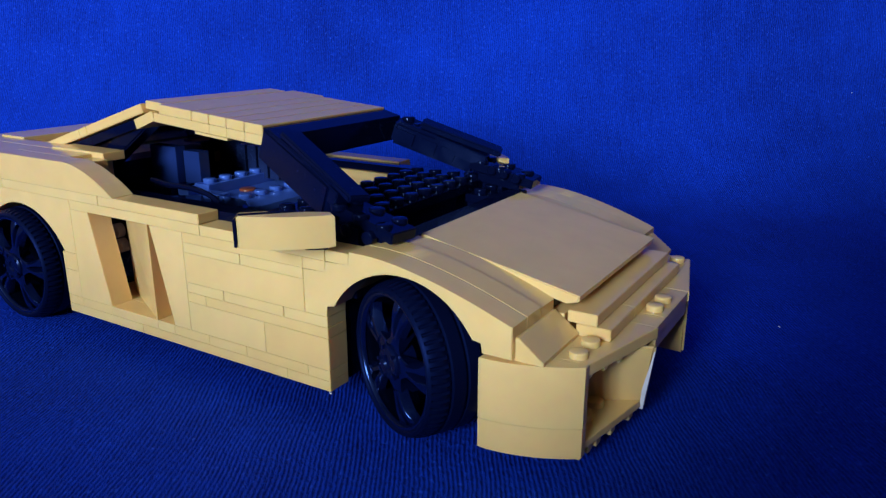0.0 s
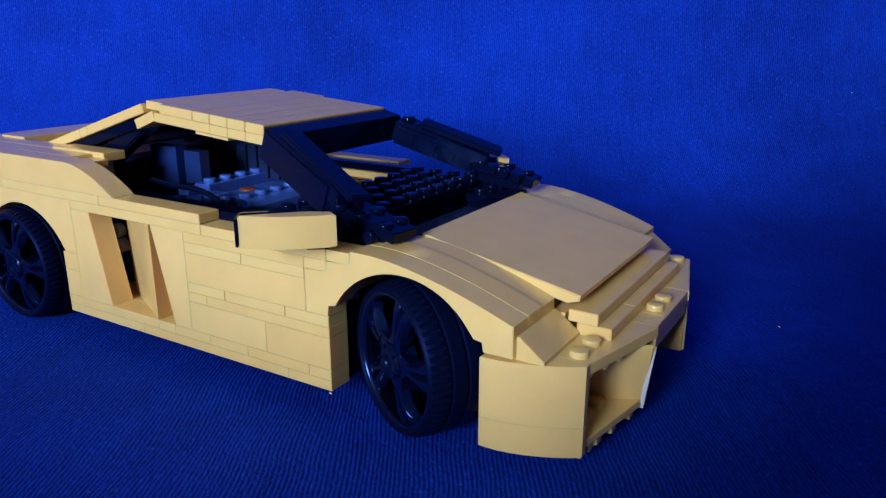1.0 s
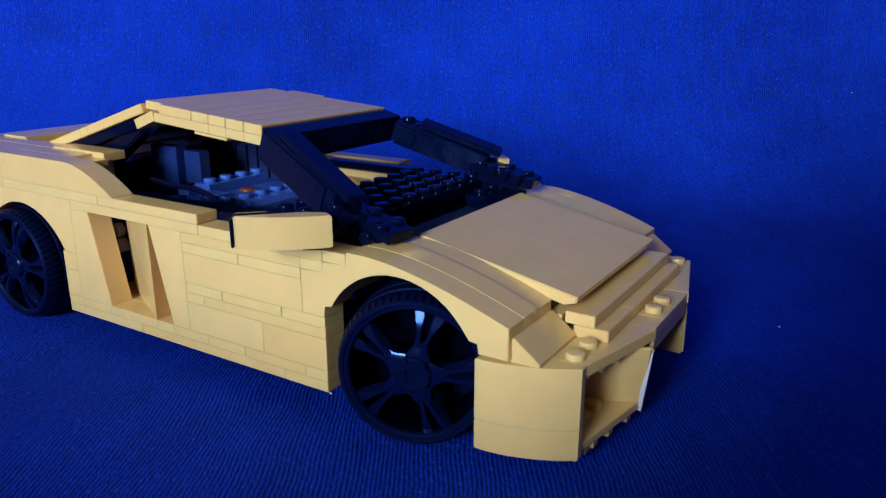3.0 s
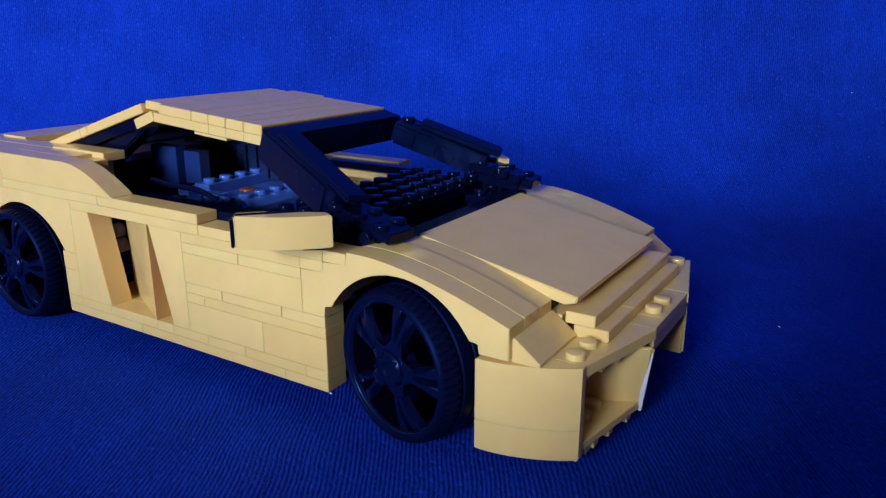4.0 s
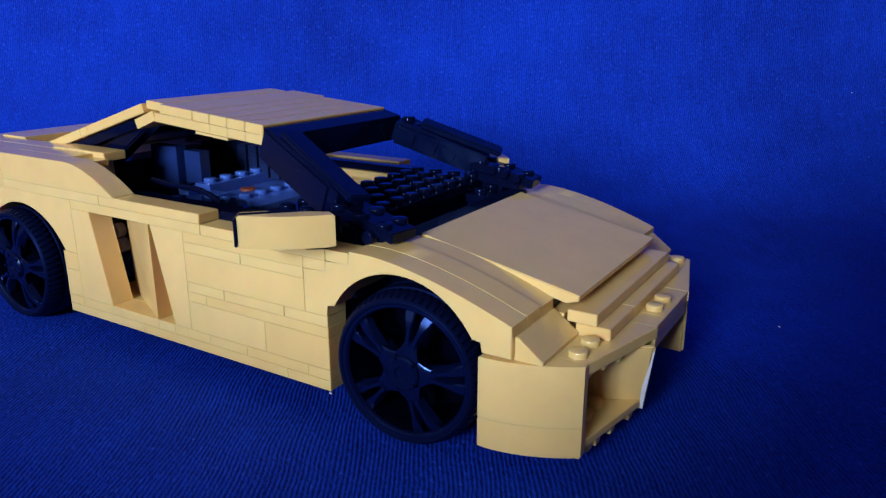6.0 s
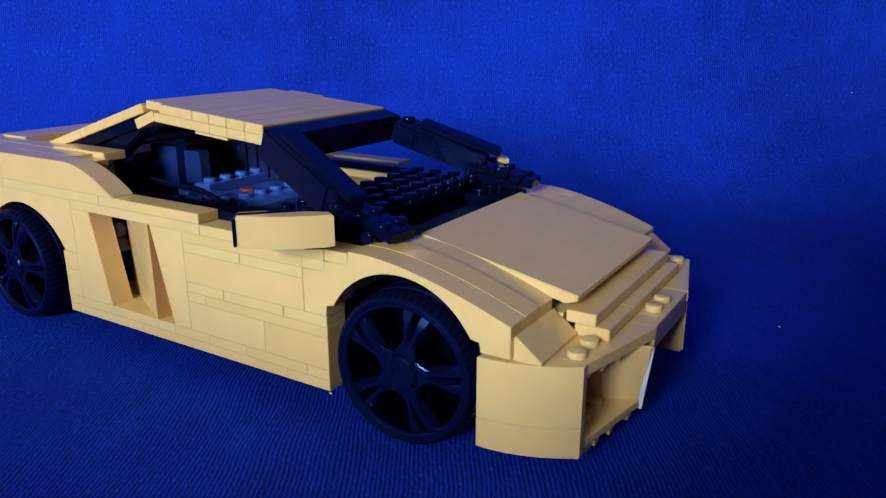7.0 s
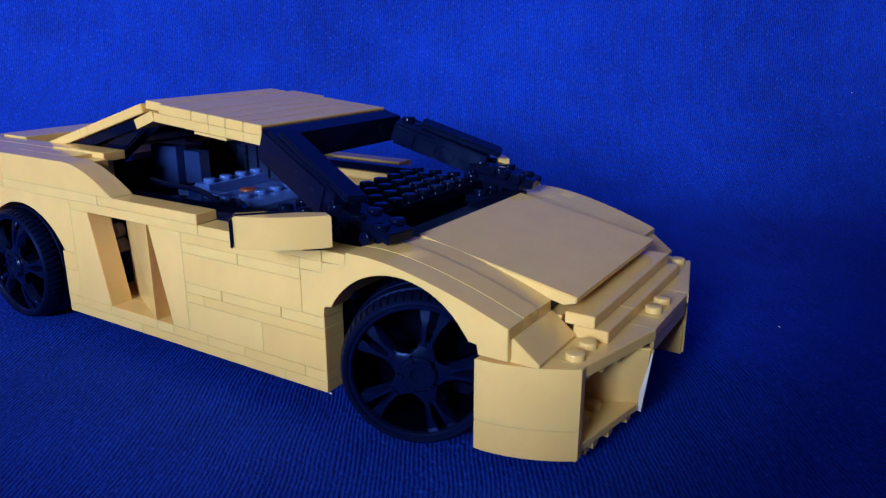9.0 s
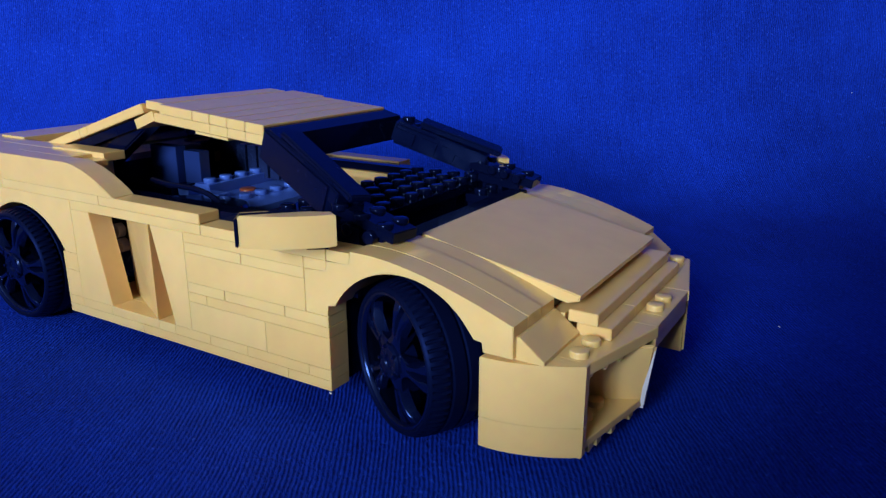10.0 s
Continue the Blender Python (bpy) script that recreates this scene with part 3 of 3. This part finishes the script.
def pillars():
    mid = 7 * S
    for s in (-1, 1):
        def at(x, y, z):
            return (x * S, mid + s * (7 - y) * S, z * P)
        # windscreen pillar, its foot hinge and the bits of its joint
        lean = Vector((0, 1, 0))
        far = s > 0
        beam("windscreen_pillar", at(-4.4 if far else -5.45, 3.55, 19.3 if far else 19.6), at(-0.9, 2.0, 15.7), 0.0095, 0.0088 if far else 0.0110, BAR, "", 0.0012)
        beam("pillar_trim", at(-3.1 if far else -4.3, 3.3, 20.1 if far else 20.75), at(0.2, 1.75, 16.8 if far else 16.4), 0.0075, 0.0022, BAR, "", 0.0006)
        beam("pillar_tile", at(-2.6, 2.75, 18.2), at(-0.4, 1.95, 16.0), 0.0100, 0.0046, BAR, "", 0.0004)
        beam("pillar_hinge", at(-1.0, 2.1, 15.6), at(2.0, 1.75, 13.8), 0.0100, 0.0032, BLACK, "", 0.0003)
        beam("hinge_base", at(-0.6, 2.1, 14.2), at(1.4, 1.9, 13.4), 0.0085, 0.0030, BLACK, "", 0.0003)
        for x, z in ((-0.9, 14.6), (0.1, 14.1), (1.0, 13.7)):
            px, py, pz = at(x, 1.35, z)
            bm = bmesh.new()
            add_stud(bm, 0, 0, 0, 0.0019, 0.0030)
            ob = part("hinge_knuckle", bm, BLACK, car)
            ob.matrix_basis = Matrix.Translation((px, py, pz)) @ pose(0, 0, 0, 90 * (1 if s < 0 else -1), 0, 0)
        if far:
            # seams of its bars, clip at the top and finger hinges at the foot
            a, b = Vector(at(-4.4, 3.0, 19.9)), Vector(at(-0.9, 1.45, 16.3))
            for t0, t1 in ((0.02, 0.36), (0.38, 0.60), (0.62, 0.98)):
                beam("pillar_bar", a.lerp(b, t0), a.lerp(b, t1), 0.0030, 0.0050, BAR, "", 0.0005)
            a, b = Vector(at(-4.3, 4.12, 19.1)), Vector(at(-0.9, 2.58, 15.6))
            for t0, t1 in ((0.03, 0.30), (0.36, 0.57), (0.60, 0.80)):
                beam("pillar_clip", a.lerp(b, t0), a.lerp(b, t1), 0.0016, 0.0052, BAR, "", 0.0004)
            for x, y, z in ((0.2, 2.5, 15.1), (0.8, 2.5, 14.8), (1.4, 2.5, 14.4), (-4.75, 3.3, 19.3)):
                bm = bmesh.new()
                revolve(bm, [(0.0, -0.0022), (0.0013, -0.0022), (0.0017, -0.0018), (0.0017, 0.0018), (0.0013, 0.0022), (0.0, 0.0022)], 18)
                ob = part("hinge_finger", bm, BLACK, car, "", True)
                ob.location = at(x, y, z)
            beam("hinge_arm", at(-4.5, 3.2, 19.5), at(-3.3, 3.1, 19.2), 0.0050, 0.0040, BLACK, "", 0.0004)
            bm = bmesh.new()
            px, py, pz = at(-3.9, 3.2, 19.9)
            add_stud(bm, px, py, pz, 0.0024, 0.0022)
            part("hinge_stud", bm, BLACK, car)
        for x, z in ((-0.5, 15.85), (0.45, 15.3), (1.4, 14.72)):
            for dy in (-0.45, 0.45):
                bm = bmesh.new()
                px, py, pz = at(x, 1.9 + dy, z)
                add_stud(bm, px, py, pz - 0.0012)
                part("hinge_stud", bm, BLACK, car)
        # rear pillar
        beam("rear_pillar", at(-12.9, 3.9, 21.2), at(-16.8, 3.9, 14.8), 0.0065, 0.0065, BLACK, "", 0.0006)
    # header bar over the windscreen
    bm = bmesh.new()
    prism(bm, [(-5.42 * S, 21.2 * P), (-4.5 * S, 20.6 * P), (-4.42 * S, 18.0 * P), (-5.35 * S, 18.6 * P)], "y", 3.0 * S, 11.0 * S, 0.0003)
    part("header_bar", bm, BLACK, car, "black bar over the windscreen")


pillars()


CABLE = [(-0.1015, 0.026, 0.0452), (-0.0926, 0.026, 0.0444), (-0.0826, 0.027, 0.0440), (-0.0744, 0.027, 0.0428), (-0.0690, 0.027, 0.0402), (-0.0680, 0.027, 0.0375)]


def cabin():
    # scuttle: studded black plates in front of the seats, with a gap before the bonnet
    cells = tuple((i, j) for i in range(4) for j in range(10))
    piece("plate", -4.4, -0.4, 2.0, 12.0, 12.9, 13.9, BLACK, cells)
    piece("brick", -4.4, -0.6, 3.1, 10.9, 11.2, 12.9, BLACK)
    piece("tile", 0.95, 1.75, 2.2, 11.8, 12.2, 13.1, BLACK)
    piece("plate", -0.4, 0.95, 2.0, 4.0, 12, 12.9, BLACK, ((0, 0), (0, 1)))
    piece("plate", -0.4, 0.95, 10.0, 12.0, 12, 12.9, BLACK, ((0, 0), (0, 1)))
    piece("brick", -4.4, 2.4, 3.05, 10.95, 8.0, 11.2, BLACK)
    both("brick", -1.4, 0.6, 1.05, 2.4, 12, 14.4, BLACK)
    both("tile", -13, 0.2, 1.02, 1.9, 12.9, 13.8, BLACK)
    # floor pan
    piece("plate", -19, 5, 2.05, 11.95, 0.6, 1.6, BLACK)
    piece("brick", -19, -17.2, 3.1, 10.9, 2, 14.4, BLACK)
    piece("brick", -17.2, -13.2, 4.6, 10.9, 2, 12.4, BLACK)
    # grey gear and receiver block between the seats
    piece("brick", -13.1, -8.1, 5.0, 10.0, 8.5, 11.5, GREY, tuple((2.67, j + 0.59) for j in range(4)), "blue-grey studded gear block")
    piece("brick", -12.75, -11.75, 5.6, 10.0, 11.5, 12.7, GREY, tuple((0, j) for j in (0, 1, 2, 3)), "blue-grey studded gear block")
    piece("plate", -13.1, -12.4, 4.9, 5.9, 11.5, 12.3, GREY)
    piece("plate", -13.9, -13.3, 5.2, 6.4, 11.0, 12.2, GREY)
    piece("tile", -11.8, -10.7, 5.2, 5.9, 11.5, 12.0, GREY)
    bm = bmesh.new()
    add_stud(bm, -11.1 * S, 7.4 * S, 11.5 * P, 0.0032, 0.0008, 18)
    part("round_tile", bm, RED, car, "small red-brown round tile")
    piece("seat_block", -15.6, -13.75, 5.5, 6.1, 12.4, 16.8, SEAT)
    piece("seat_block", -13.7, -12.6, 5.9, 6.5, 12.4, 16.3, SEAT)
    for i in range(5):
        piece("seat_rib", -13.6 + 0.75 * i, -13.0 + 0.75 * i, 9.2, 9.7, 12.0, 16.0, DARK)
    piece("tile", -15.4, -14.8, 7.4, 8.6, 16.5, 16.9, RED)
    piece("brick", -16.0, -11.2, 10.2, 11.6, 8.0, 16.0, DARK)
    piece("brick", -14.0, -8.0, 2.1, 4.6, 7.0, 10.6, BLACK)
    # black lead looping out of the gear block beside the door
    pts = [Vector(p) for p in CABLE]
    line = []
    for i in range(len(pts) - 1):
        a, b, c, d = pts[max(i - 1, 0)], pts[i], pts[i + 1], pts[min(i + 2, len(pts) - 1)]
        for k in range(8):
            t = k / 8
            line.append(0.5 * (2 * b + (c - a) * t + (2 * a - 5 * b + 4 * c - d) * t * t + (3 * b - a - 3 * c + d) * t ** 3))
    bm = bmesh.new()
    rings = []
    for i, c in enumerate(line):
        along = (line[min(i + 1, len(line) - 1)] - line[max(i - 1, 0)]).normalized()
        side = along.cross(Vector((0, 0, 1))).normalized()
        up = side.cross(along)
        rings.append([bm.verts.new(c + (side * math.cos(a) + up * math.sin(a)) * 0.0010) for a in [2 * math.pi * k / 10 for k in range(10)]])
    for a, b in zip(rings, rings[1:]):
        for k in range(10):
            bm.faces.new((a[k], a[(k + 1) % 10], b[(k + 1) % 10], b[k]))
    part("lead", bm, BLACK, car, "glossy black electric lead", True)
    # round dark disc of the steering gear by the door
    bm = bmesh.new()
    revolve(bm, [(0.0, -0.001), (0.016, -0.001), (0.017, 0.0), (0.016, 0.001), (0.0, 0.001)], 32)
    ob = part("dark_disc", bm, BLACK, car, "", True)
    ob.matrix_basis = Matrix.Translation((-9.2 * S, 2.7 * S, 12.6 * P)) @ pose(0, 0, 0, 84, 0, 0)


cabin()


def mirror():
    """Door mirror: a curved tan block set aslant, with a thin black plate at its outer end."""
    for s in (1, -1):
        L, R = Vector((-0.0125, -0.018)), Vector((0.0075, -0.004))
        d = R - L
        n = Vector((d.y, -d.x)).normalized()          # towards the outside
        front = [L + d * t + n * 0.0016 * math.sin(math.pi * t) for t in [i / 10 for i in range(11)]]
        back = [R - n * 0.0035 - d * 0.06, R - n * 0.0042 - d * 0.3, R - n * 0.0034 - d * 0.36, L - n * 0.0010 + d * 0.02]
        for name, line, z0, z1, mat in (("mirror_shell", front + back, 0.0444, 0.0528, TAN),
                                        ("mirror_back", [L - n * 0.0012 + d * 0.01, L - n * 0.0040 + d * 0.60, L - n * 0.0056 + d * 0.58, L - n * 0.0030 - d * 0.01], 0.0450, 0.0531, BLACK),
                                        ("mirror_plate", [L - d * 0.035 + n * 0.0004, L - d * 0.004 + n * 0.0004, L - d * 0.004 - n * 0.006, L - d * 0.035 - n * 0.006], 0.0446, 0.0522, BLACK),
                                        ("mirror_arm", [R - n * 0.004 - d * 0.1, R - n * 0.004 - d * 0.35, R - n * 0.013 - d * 0.35, R - n * 0.013 - d * 0.1], 0.0425, 0.047, BLACK)):
            bm = bmesh.new()
            prism(bm, [(p.x, p.y) for p in line], "z", z0, z1, 0.0003)
            if s < 0:
                for v in bm.verts:
                    v.co = Vector((v.co.x - 0.0055, 14 * S - v.co.y - 0.0125, v.co.z - 0.0018))
            part(name, bm, mat, car, "", True)


mirror()


# -- wheels --
WHEEL_R = 0.022


def wheel(name, label):
    """Five-spoke wheel about its steering pivot: axle along y, outer face towards -y."""
    bm = bmesh.new()
    revolve(bm, [(0.0182, -0.0102), (0.0186, -0.0107), (0.0181, -0.0109), (0.0176, -0.0100), (0.0171, -0.0085), (0.0168, -0.0080), (0.0160, 0.0040), (0.0145, 0.0044),
                 (0.0145, 0.0052), (0.0178, 0.0052), (0.0178, -0.0090)], 64, True)
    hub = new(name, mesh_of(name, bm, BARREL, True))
    hub.parent = car
    tagged(hub, label)
    # thin bright lip round the rim
    bm = bmesh.new()
    revolve(bm, [(0.0171, -0.0098), (0.0173, -0.0106), (0.0177, -0.0110), (0.0183, -0.0111), (0.0187, -0.0107), (0.0183, -0.0098)], 64, True)
    part("rim_lip", bm, RIM, hub, "satin blue-black rim lip", True)
    # tyre with shoulder blocks
    bm = bmesh.new()
    profile = [(0.0180, -0.0088, 0), (0.0181, -0.0108, 0), (0.0187, -0.0115, 0), (0.0192, -0.0116, 0), (0.0197, -0.0113, 0), (0.0200, -0.0108, 0), (0.0203, -0.0104, 1), (0.0208, -0.0092, 1), (0.0211, -0.0074, 1),
               (0.0211, -0.0062, 2), (0.0206, -0.0058, 0), (0.0206, -0.0053, 0), (0.0212, -0.0050, 0), (0.0213, -0.0015, 0), (0.0208, -0.0012, 0), (0.0208, -0.0006, 0), (0.0213, -0.0003, 0), (0.0213, 0.0032, 0),
               (0.0207, 0.0036, 0), (0.0207, 0.0042, 0), (0.0212, 0.0046, 1), (0.0206, 0.0092, 1), (0.0190, 0.0110, 0), (0.0178, 0.0100, 0)]
    cols = 60 * 6
    rings = []
    for r, y, block in profile:
        ring = []
        for i in range(cols):
            a = 2 * math.pi * i / cols
            groove = (i + 3 * block) % 6 in (0, 1)          # neighbouring rows of blocks are staggered
            rr = r - (0.0005 if block and groove else 0.0)
            ring.append(bm.verts.new((rr * math.cos(a), y, rr * math.sin(a))))
        rings.append(ring)
    for a, b in zip(rings, rings[1:] + rings[:1]):
        for i in range(cols):
            bm.faces.new((a[i], a[(i + 1) % cols], b[(i + 1) % cols], b[i]))
    part("tyre", bm, TYRE, hub, "black rubber tyre with notched shoulders", True)
    # domed centre disc with bolts
    bm = bmesh.new()
    revolve(bm, [(0.0, -0.0116), (0.0016, -0.0117), (0.0020, -0.0122), (0.0042, -0.0123), (0.0048, -0.0118), (0.0051, -0.0105), (0.0051, -0.0060), (0.0, -0.0060)], 40)
    part("hub_disc", bm, BAR, hub, "", True)
    for i in range(5):
        a = radians(39 + 72 * i)
        bm = bmesh.new()
        revolve(bm, [(0.0, -0.0129), (0.0005, -0.0128), (0.0006, -0.0115)], 10)
        ob = part("bolt", bm, RIM, hub, "", True)
        ob.location = (0.0042 * math.cos(a), 0, 0.0042 * math.sin(a))
    # forked spokes: a short broad root, two thin arms that widen into petals at the rim
    for i in range(5):
        base = radians(3 + 72 * i)
        bm = bmesh.new()

        def ribbon(line, side=0):
            """line: (radius, angle off the spoke, half width, height) along one arm; its outer flank flares out."""
            rows = []
            for r, off, half, y in line:
                c = Vector((r * math.cos(base + off), 0, r * math.sin(base + off)))
                n = Vector((-math.sin(base + off), 0, math.cos(base + off)))
                far = 1 + 0.0010 * math.sin(math.pi * min(1.0, max(0.0, (r - 0.0070) / 0.0098))) / half
                deep = 0.0012 + 0.0048 * math.sin(math.pi * min(1.0, max(0.0, (r - 0.004) / 0.014)))
                low = [0.0026 if side > 0 else deep, 0.0026 if side < 0 else deep]
                across = ((-1, 0.0003), (-0.75, 0), (0.75, 0), (1, 0.0003), (far if side > 0 else 0.8, low[0]), (-far if side < 0 else -0.8, low[1]))
                rows.append([bm.verts.new(c + n * k * half + Vector((0, y + dy, 0))) for k, dy in across])
            for a, b in zip(rows, rows[1:]):
                for k in range(6):
                    bm.faces.new((a[k], a[(k + 1) % 6], b[(k + 1) % 6], b[k]))
            bm.faces.new(rows[0]), bm.faces.new(rows[-1])
        ribbon([(0.0044, 0, 0.0036, -0.0112), (0.0054, 0, 0.0030, -0.0112), (0.0064, 0, 0.0024, -0.0111), (0.0076, 0, 0.0020, -0.0110), (0.0090, 0, 0.0017, -0.0108)])
        for side in (-1, 1):
            ribbon([(0.0078, side * 0.10, 0.0008, -0.0113), (0.0100, side * 0.112, 0.0006, -0.0113), (0.0120, side * 0.124, 0.0006, -0.0112), (0.0138, side * 0.136, 0.0009, -0.0110),
                    (0.0150, side * 0.146, 0.0013, -0.0106), (0.0164, side * 0.155, 0.0015, -0.0101), (0.0179, side * 0.164, 0.0015, -0.0095)], side)
        part("spoke", bm, RIM, hub, "", True)
    # brake disc and axle behind the spokes, near-black to paint in the recess's shade
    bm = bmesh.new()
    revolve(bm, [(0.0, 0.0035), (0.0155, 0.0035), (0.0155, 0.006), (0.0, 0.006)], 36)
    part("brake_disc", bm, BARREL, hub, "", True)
    bm = bmesh.new()
    bmesh.ops.create_icosphere(bm, subdivisions=2, radius=0.0006)
    ob = part("pin", bm, STEEL, hub, "small shiny grey pin behind the spokes", True)
    ob.location = (0.0, -0.0010, 0.0085)
    return hub


PIVOT = Vector((0.0247, 0.0113, 0.0130))
front = wheel("front_wheel", "black five-spoke front wheel, steered")
front.location = PIVOT
rear = copy_thing(front, Matrix.Translation((-0.1475, 0.0083, 0.0130)))
rear.name = "rear_wheel"
tagged(rear, "black five-spoke rear wheel")
far_front = copy_thing(front, Matrix.Translation((PIVOT.x, 14 * S - PIVOT.y, PIVOT.z)) @ pose(0, 0, 0, 0, 0, 180))
far_rear = copy_thing(front, Matrix.Translation((-0.150, 14 * S - PIVOT.y, PIVOT.z)) @ pose(0, 0, 0, 0, 0, 180))
far_rear.name = "rear_wheel"
tagged(far_rear, "black five-spoke rear wheel")


# ---- motion ----
# seconds, steering angle (positive to the car's left)
STEER = [(0.0, -26), (0.5, -26), (1.4, -26), (1.5, -17), (1.6, -4), (1.7, 15), (1.8, 26), (2.7, 26), (3.3, 8), (3.8, -12), (4.0, -14), (4.2, -14), (4.4, -24),
         (4.7, -26), (5.0, -22), (5.2, -20), (5.4, -18), (5.5, -13), (5.7, 2), (6.2, 5), (6.8, 6), (6.9, 6), (7.0, 3), (7.1, -7), (7.2, -12), (7.3, -16), (7.5, -24),
         (7.7, -27), (8.0, -25), (8.2, -20), (8.4, -5), (8.5, -4), (8.6, 10), (8.7, 26), (9.5, 26), (9.6, 15), (9.7, -5), (9.8, -17), (9.9, -22), (10.0, -26)]
# seconds, shift in x and y (mm), turn (degrees) of the whole car
SHIFT = [(0.0, 0.0, -0.4, -0.1), (0.5, 0, 0, 0), (1.5, 0, 0.05, 0), (1.8, -0.45, -0.97, -0.58), (2.7, -0.45, -0.97, -0.58), (3.8, -0.38, -0.96, -0.5), (4.2, -0.34, -0.96, -0.49),
         (4.45, -0.02, -0.2, -0.1), (5.0, -0.01, -0.18, -0.12), (5.5, -0.06, 0.0, -0.12), (6.8, -0.46, -0.15, -0.27), (7.0, -0.46, -0.17, -0.27), (7.3, -0.2, -0.6, -0.27),
         (7.5, -0.05, -0.6, -0.27), (8.0, -0.02, -0.35, -0.16), (8.3, -0.2, -0.2, -0.25), (8.5, -0.54, -0.28, -0.42), (8.75, -0.44, -1.16, -0.62), (9.5, -0.42, -1.16, -0.6),
         (9.7, -0.3, -0.4, -0.3), (9.85, 0, 0, 0), (10.0, 0, 0, 0)]


def motions():
    walk(car, [(t, Matrix.Translation((x / 1000, y / 1000, GROUND)) @ pose(0, 0, 0, 0, 0, a)) for t, x, y, a in SHIFT])
    for ob, side in ((front, 0), (far_front, 180)):
        y = PIVOT.y if side == 0 else 14 * S - PIVOT.y
        out = -0.0018 if side == 0 else 0.0018      # the hub slides out a little on its arm when the wheel stands straight
        walk(ob, [(t, pose(PIVOT.x, y + out * (1 - min(1.0, (a / 26) ** 2)), PIVOT.z + 0.0008 * max(0.0, -a / 27), 0, 0, side + a)) for t, a in STEER])


motions()
